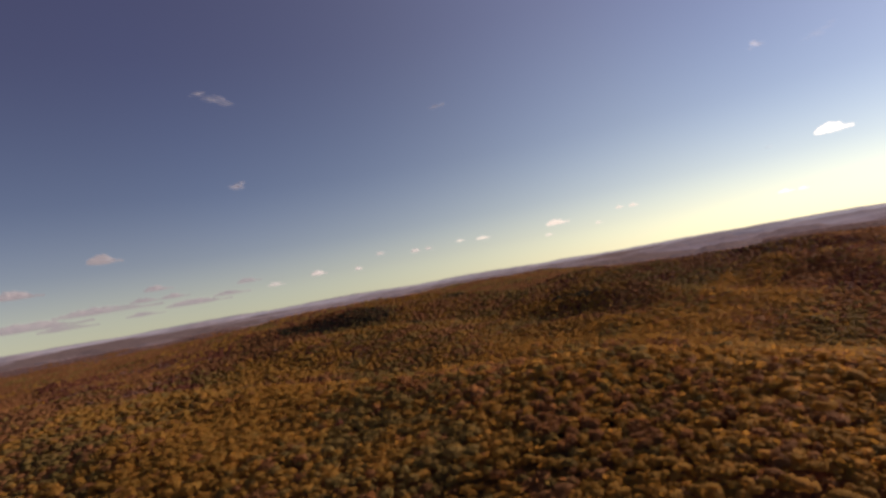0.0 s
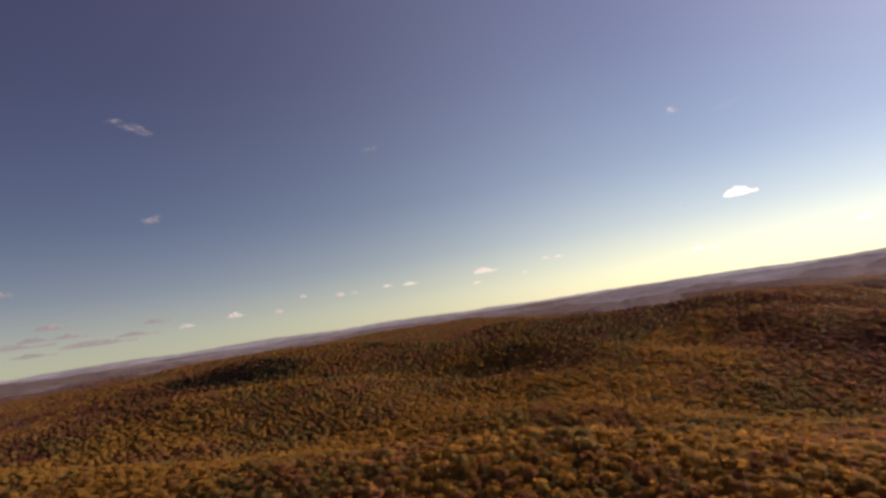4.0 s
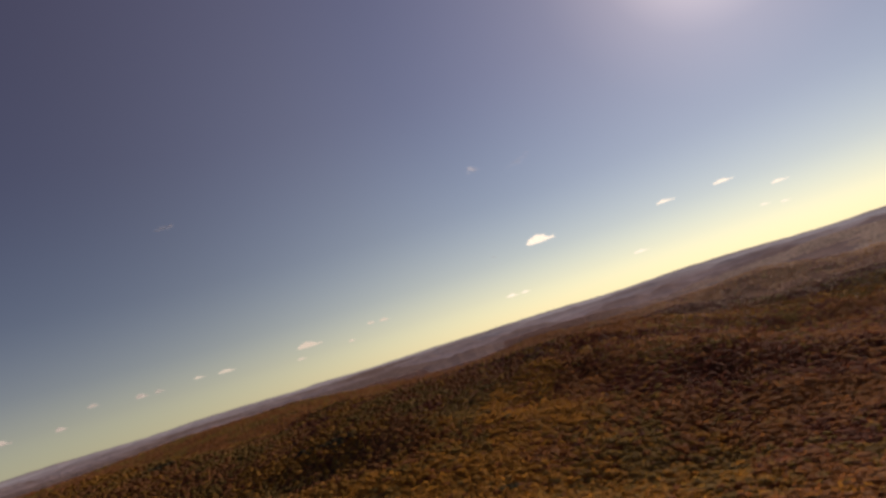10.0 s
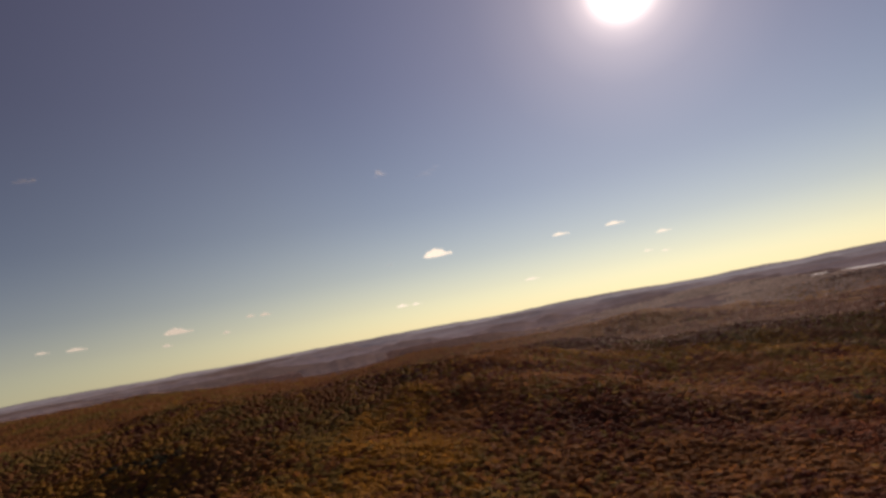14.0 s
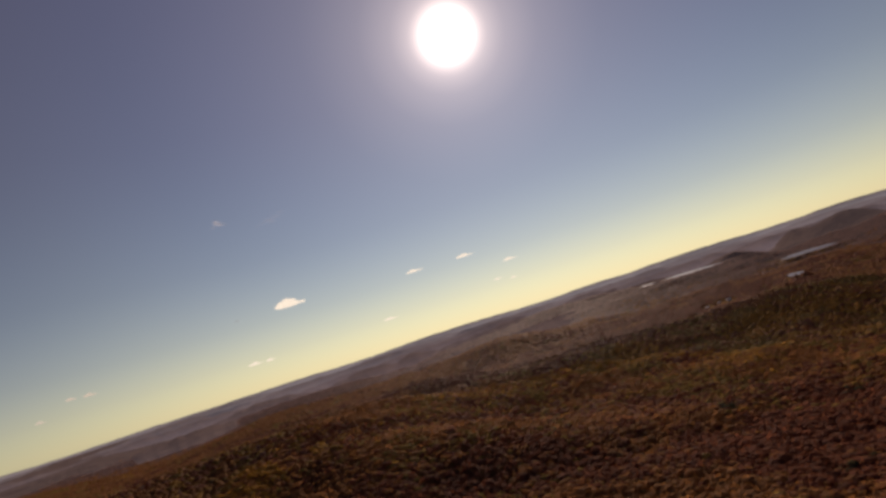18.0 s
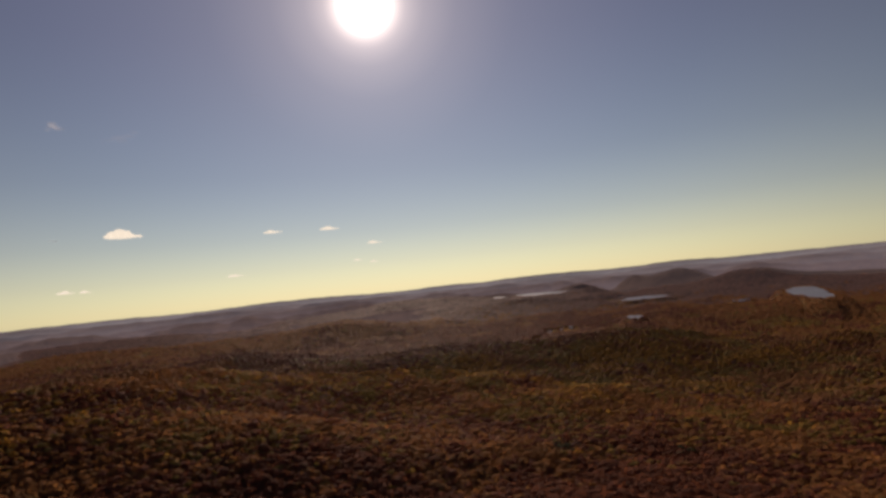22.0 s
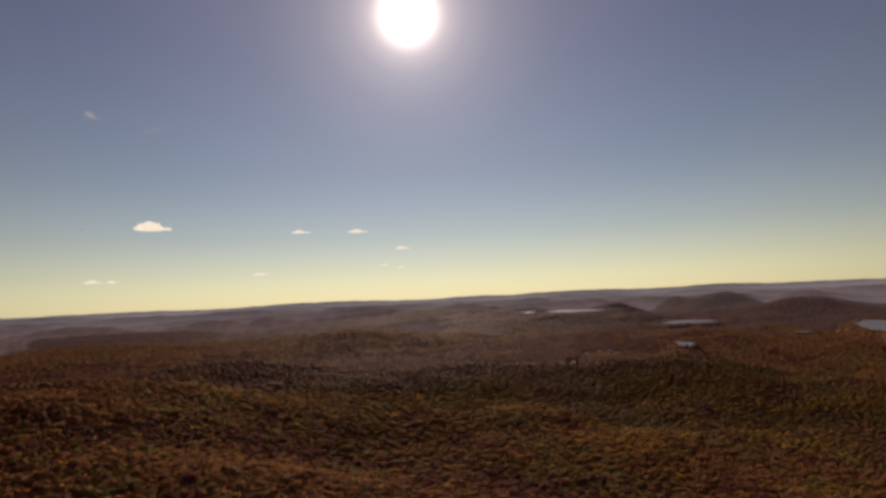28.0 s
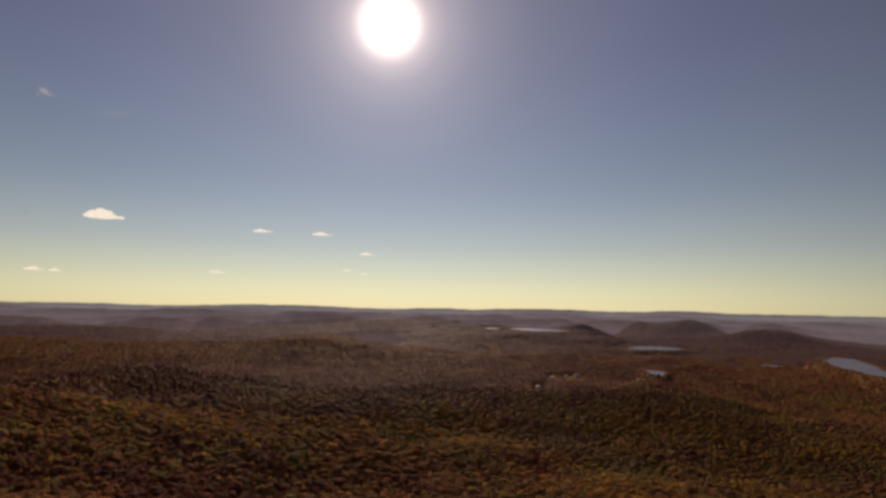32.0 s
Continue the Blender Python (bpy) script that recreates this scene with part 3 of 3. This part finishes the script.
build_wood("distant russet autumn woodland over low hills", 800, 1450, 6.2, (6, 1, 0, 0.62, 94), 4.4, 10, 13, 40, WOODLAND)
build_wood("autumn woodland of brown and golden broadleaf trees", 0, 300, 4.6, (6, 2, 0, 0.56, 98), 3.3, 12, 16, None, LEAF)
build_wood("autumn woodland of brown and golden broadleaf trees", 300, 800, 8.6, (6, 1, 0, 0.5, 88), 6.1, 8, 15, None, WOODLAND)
build_wood("far woodland on low hills, tinted grey-brown for haze", 1450, 2230, 9.6, (6, 1, 0, 0.48, 90), 6.8, 8, 14, 60, WOODLAND)


# ---- single trees on the near spur ----
def limb(bm, a, b, ra, rb, sides=6):
    """A tapered round piece of wood from a to b."""
    way = (b - a).normalized()
    side = way.orthogonal().normalized()
    other = way.cross(side)
    rings = []
    for p, r in ((a, ra), ((a + b) / 2 + side * ra * 0.3, (ra + rb) / 2), (b, rb)):
        rings.append([bm.verts.new(p + (side * math.cos(2 * math.pi * k / sides) + other * math.sin(2 * math.pi * k / sides)) * r) for k in range(sides)])
    for lo, hi in zip(rings, rings[1:]):
        for k in range(sides):
            bm.faces.new((lo[k], lo[(k + 1) % sides], hi[(k + 1) % sides], hi[k]))


def build_tree(rng, radius, tall, kind):
    tree = new("tree", None)
    bm = bmesh.new()
    limb(bm, Vector((0, 0, -0.4)), Vector((0.15, 0.1, tall * 0.62)), 0.24, 0.11)
    trunk = bpy.data.meshes.new("trunk")
    bm.to_mesh(trunk)
    bm.free()
    trunk.materials.append(BARK)
    ob = new("trunk", trunk)
    ob.parent = tree
    for k in range(4):
        a = k * 1.6 + rng.uniform(0, 0.6)
        bm = bmesh.new()
        z = tall * (0.38 + 0.06 * k)
        limb(bm, Vector((0.05, 0.05, z)), Vector((math.cos(a) * radius * 0.55, math.sin(a) * radius * 0.55, z + tall * 0.22)), 0.10, 0.04, 5)
        me = bpy.data.meshes.new("limb")
        bm.to_mesh(me)
        bm.free()
        me.materials.append(BARK)
        ob = new("limb", me)
        ob.parent = tree
    v, f = crown_shape(rng, 10, 4, 26, 0.85, 125)
    v = v * radius + (0, 0, tall - radius * 0.8)
    ob = new("crown", mesh_of("crown", v, f, LEAF, True, np.full(len(v), kind)))
    ob.parent = tree
    return tree


def build_single_trees():
    rng = np.random.default_rng(21)
    protos = []
    for k, kind in enumerate((2.3, 1.6, 3.4, 2.8, 1.3, 2.6, 2.1, 3.6)):
        t = build_tree(rng, 2.6 + 0.14 * (k * 3 % 8), TALL + 0.4 * (k % 4) - 0.5, kind / 6)
        tagged(t, "broadleaf forest tree in gold and russet autumn leaf", "tree", "trees of the near spur")
        protos.append(t)
    x, y = scatter(rng, SPUR[0] - 60, SPUR[0] + 60, SPUR[1] - 60, SPUR[1] + 60, 4.7)
    keep = np.hypot(x - SPUR[0], y - SPUR[1]) < SPUR[2]
    x, y = x[keep], y[keep]
    z = soil(x, y)
    for k in range(len(x)):
        m = pose(x[k], y[k], z[k], rng.uniform(-3, 3), rng.uniform(-3, 3), rng.uniform(0, 360))
        if k < len(protos):
            protos[k].matrix_basis = m
        else:
            copy_thing(protos[int(rng.integers(0, len(protos)))], m)


build_single_trees()

# ---- cottages ----
def plain_material(name, low, high, scale, rough):
    m = Mat(name)
    p = m.node("ShaderNodeBsdfPrincipled", Roughness=rough)
    m.link(m.ramp(m.noise(scale, 4.0, 0.6), [(0.3, low), (0.7, high)]), p.inputs["Base Color"])
    m.link(p.outputs[0], m.out.inputs["Surface"])
    return m.m


CLAD = plain_material("pale_boarding", (0.62, 0.60, 0.56), (0.78, 0.77, 0.74), 0.8, 0.6)
SHINGLE = plain_material("pale_shingles", (0.46, 0.42, 0.42), (0.62, 0.58, 0.57), 1.5, 0.8)
PANE = plain_material("dark_glass", (0.02, 0.022, 0.026), (0.04, 0.042, 0.046), 0.5, 0.1)
BRICK = plain_material("red_brick", (0.22, 0.10, 0.07), (0.32, 0.15, 0.10), 3.0, 0.9)


def part(name, corners, faces, material, parent):
    """One mesh under a thing, from corners and faces."""
    me = bpy.data.meshes.new(name)
    me.from_pydata(corners, [], faces)
    me.update()
    me.materials.append(material)
    ob = new(name, me)
    ob.parent = parent
    return ob


def block(x0, x1, y0, y1, z0, z1):
    v = [(x, y, z) for z in (z0, z1) for x, y in ((x0, y0), (x1, y0), (x1, y1), (x0, y1))]
    return v, [(3, 2, 1, 0), (4, 5, 6, 7), (0, 1, 5, 4), (1, 2, 6, 5), (2, 3, 7, 6), (3, 0, 4, 7)]


def build_cottage(x, y, turn, long, deep):
    house = new("house", None)
    eaves, ridge = 3.8, 4.5
    l, d = long / 2, deep / 2
    # walls with their gables
    v = [(-l, -d, -1), (l, -d, -1), (l, d, -1), (-l, d, -1), (-l, -d, eaves), (l, -d, eaves), (l, d, eaves), (-l, d, eaves), (-l, 0, ridge), (l, 0, ridge)]
    part("wall", v, [(0, 1, 5, 4), (2, 3, 7, 6), (1, 2, 6, 9, 5), (3, 0, 4, 8, 7)], CLAD, house)
    # two slopes of the roof, overhanging
    fall = (ridge - eaves) / d
    for side in (-1, 1):
        o, e = d + 0.5, eaves - 0.5 * fall
        top = [(-l - 0.4, 0, ridge + 0.25), (l + 0.4, 0, ridge + 0.25), (l + 0.4, side * o, e + 0.25), (-l - 0.4, side * o, e + 0.25)]
        under = [(a, b, c - 0.2) for a, b, c in top]
        part("roof", top + under, [(0, 1, 2, 3), (7, 6, 5, 4), (0, 4, 5, 1), (1, 5, 6, 2), (2, 6, 7, 3), (3, 7, 4, 0)], SHINGLE, house)
    part("chimney", *block(l * 0.4, l * 0.4 + 0.9, -0.45, 0.45, ridge - 0.8, ridge + 1.0), BRICK, house)
    for side in (-1, 1):
        for k in (-0.6, 0.0, 0.6):
            w = side * d
            part("window", *block(k * l - 0.55, k * l + 0.55, min(w, w + side * 0.05), max(w, w + side * 0.05), 1.4, 2.9), PANE, house)
    house.matrix_basis = pose(x, y, float(soil(x, y)) + 0.1, 0, 0, turn)
    tagged(house, "small pale boarded house with gable roof in a forest clearing", "house", "houses in the far wood")


for k, (cx, cy, turn) in enumerate(COTTAGES):
    build_cottage(cx, cy, turn, 7.5 + k % 2 * 1.8, 5.6)

# ---- clouds, far off ----
# bearing (to the left of +y), height above the horizon, width and thickness, all in degrees
WHITE_CLOUDS = [
    (-6.9, 7.0, 3.6, 0.95), (-2.4, 2.3, 1.35, 0.42), (-3.8, 2.25, 0.9, 0.34), (-16.0, 2.6, 1.5, 0.36),
    (-19.7, 6.5, 1.8, 0.46), (-25.1, 6.45, 1.9, 0.48), (-29.4, 4.7, 1.5, 0.38), (-27.6, 3.1, 0.9, 0.26),
    (16.3, 3.6, 2.4, 0.85), (17.3, 2.5, 0.85, 0.32), (12.4, 2.8, 0.7, 0.32), (10.2, 3.9, 0.8, 0.36),
    (8.9, 3.85, 1.0, 0.4), (23.9, 3.4, 1.5, 0.45), (26.2, 3.5, 1.0, 0.28), (-29.2, 2.8, 0.8, 0.24),
]
GREY_CLOUDS = [
    (30.7, 3.3, 1.2, 0.45), (29.3, 3.3, 1.0, 0.34), (36.6, 2.5, 0.9, 0.42), (40.5, 2.7, 1.9, 0.6), (44.6, 2.3, 1.9, 0.5),
    (47.0, 3.1, 1.4, 0.4), (51.6, 1.9, 3.6, 0.5), (58.8, 2.4, 5.3, 0.55), (64.0, 1.9, 5.0, 0.6), (54.8, 3.6, 1.5, 0.42),
    (55.9, 2.7, 1.7, 0.36), (53.5, 2.7, 1.5, 0.34), (61.9, 1.4, 2.8, 0.42), (65.0, 4.6, 2.2, 0.6), (58.6, 6.7, 1.7, 0.65),
    (48.7, 2.2, 2.1, 0.34), (56.1, 1.5, 2.0, 0.32), (34.2, 3.6, 1.1, 0.34),
]
# the same and the slant of the wisp in degrees
WISPS = [
    (48.3, 20.2, 3.4, 0.8, -28), (47.1, 12.0, 1.3, 0.8, 20), (26.3, 17.0, 1.4, 0.5, 10),
    (-3.6, 15.2, 1.0, 0.7, -25), (-8.0, 14.5, 2.6, 0.5, 25), (-3.0, 6.4, 0.7, 0.35, 0), (-19.3, 18.2, 1.6, 0.14, 2),
]


def build_cloud(bearing, up, wide, high, eye, material, label, rng):
    far = 4650.0
    w, h = far * radians(wide) * 0.8, far * radians(high) * 0.85
    bm = bmesh.new()
    n = int(5 + 2.5 * wide)
    for k in range(n):
        u = (k + 0.5) / n * 2 - 1
        r = h * 0.6 * max(0.24, 1 - 1.1 * abs(u + 0.22) ** 1.7) * rng.uniform(0.8, 1.12)
        cen = Vector((u * w * 0.5, rng.uniform(-0.3, 0.3) * h, r * 0.55 - h * 0.4 + rng.uniform(0, 0.08) * h))
        lump = bmesh.ops.create_icosphere(bm, subdivisions=3 if high > 0.8 else 2, radius=1.0)["verts"]
        stretch = max(1.0, w * 0.62 / n / max(r, 1))
        for v in lump:
            d = v.co.normalized()
            g = 1 + 0.24 * noise.noise(d * 2.2 + Vector((k * 3.1, bearing, up))) + 0.16 * noise.noise(d * 5 + Vector((k, up, bearing)))
            p = Vector((d.x * r * stretch, d.y * r * 1.2, d.z * r)) * g + cen
            p.z = max(p.z, -h * 0.42 + 0.12 * p.z)
            v.co = p
    finish_cloud(bm, bearing, up, far, eye, material, label)


def build_wisp(bearing, up, wide, high, slant, eye, material, rng):
    """A thin torn cloud: small shreds strewn along a slanting line."""
    far = 4650.0
    w, h = far * radians(wide), far * radians(high)
    bm = bmesh.new()
    n = 9
    for k in range(n):
        u = (k + 0.5) / n * 2 - 1
        r = h * rng.uniform(0.16, 0.34) * (1.15 - 0.7 * abs(u - 0.25))
        x = u * w * 0.5
        cen = Vector((x, rng.uniform(-1, 1) * h, x * math.tan(radians(slant)) * (0.6 + 0.4 * u) + rng.uniform(-0.22, 0.22) * h))
        for v in bmesh.ops.create_icosphere(bm, subdivisions=2, radius=1.0)["verts"]:
            d = v.co.normalized()
            g = 1 + 0.6 * noise.noise(d * 1.9 + Vector((k * 3.1, bearing, up)))
            v.co = Vector((d.x * (r * 1.3 + w / n * 0.5), d.y * r, d.z * r)) * g + cen
    finish_cloud(bm, bearing, up, far, eye, material, "faint torn wisp of cloud in blue sky")


def finish_cloud(bm, bearing, up, far, eye, material, label):
    a, e = radians(bearing), radians(up)
    me = bpy.data.meshes.new("cloud")
    bm.to_mesh(me)
    bm.free()
    for f in me.polygons:
        f.use_smooth = True
    me.materials.append(material)
    ob = new("cloud", me)
    way = Vector((-math.sin(a) * math.cos(e), math.cos(a) * math.cos(e), math.sin(e)))
    ob.matrix_basis = Matrix.Translation(Vector(eye) + way * far) @ pose(0, 0, 0, 0, 0, bearing)
    tagged(ob, label, "cloud", "clouds in the sky")


def build_clouds():
    rng = random.Random(4)
    # glow and tone carry how brightly the sun lights each cloud
    white = cloud_material("white_cloud", 1.0, 0.98, (1.0, 0.98, 0.80), 0.25)
    cream = cloud_material("cream_cloud", 0.92, 0.58, (1.0, 0.95, 0.76), 0.3)
    grey = cloud_material("grey_cloud", 0.5, 0.20, (1.0, 0.95, 0.93), 0.16)
    pale = cloud_material("pale_cloud", 0.5, 0.35, (1.0, 0.93, 0.80), 0.4)
    wisp = cloud_material("wisp_cloud", 0.17, 0.15, (1.0, 0.90, 0.95), 0.45, True)
    bright = cloud_material("bright_wisp_cloud", 0.11, 0.42, (1.0, 0.95, 0.93), 0.6, True)
    film = cloud_material("film_cloud", 0.04, 0.4, (1.0, 0.95, 0.95), 0.6)
    for c in WHITE_CLOUDS:
        eye = (80, 400, 155) if c[0] < 5 else (-25, 100, 136)
        build_cloud(c[0] - 0.3 * (c[0] < 5), c[1], c[2] * (1.0 if c[3] > 0.9 else 1.2), c[3] * (0.9 if c[3] > 0.9 else 0.7), eye, white if c[0] < 5 else cream, "small bright white fair-weather cloud with a flat base", rng)
    for c in GREY_CLOUDS:
        build_cloud(c[0], c[1], c[2] * (2.0 if c[0] > 46 else 1.05), c[3] * (1.35 if c[0] > 46 else 0.85), (-12, 50, 133), grey if c[0] > 46 else pale, "thin grey-pink streak of cloud low over the horizon", rng)
    for c in WISPS:
        build_wisp(*c, (-15, 80, 134), wisp if c[0] > 20 else bright if c[0] == -3.6 else film, rng)


build_clouds()
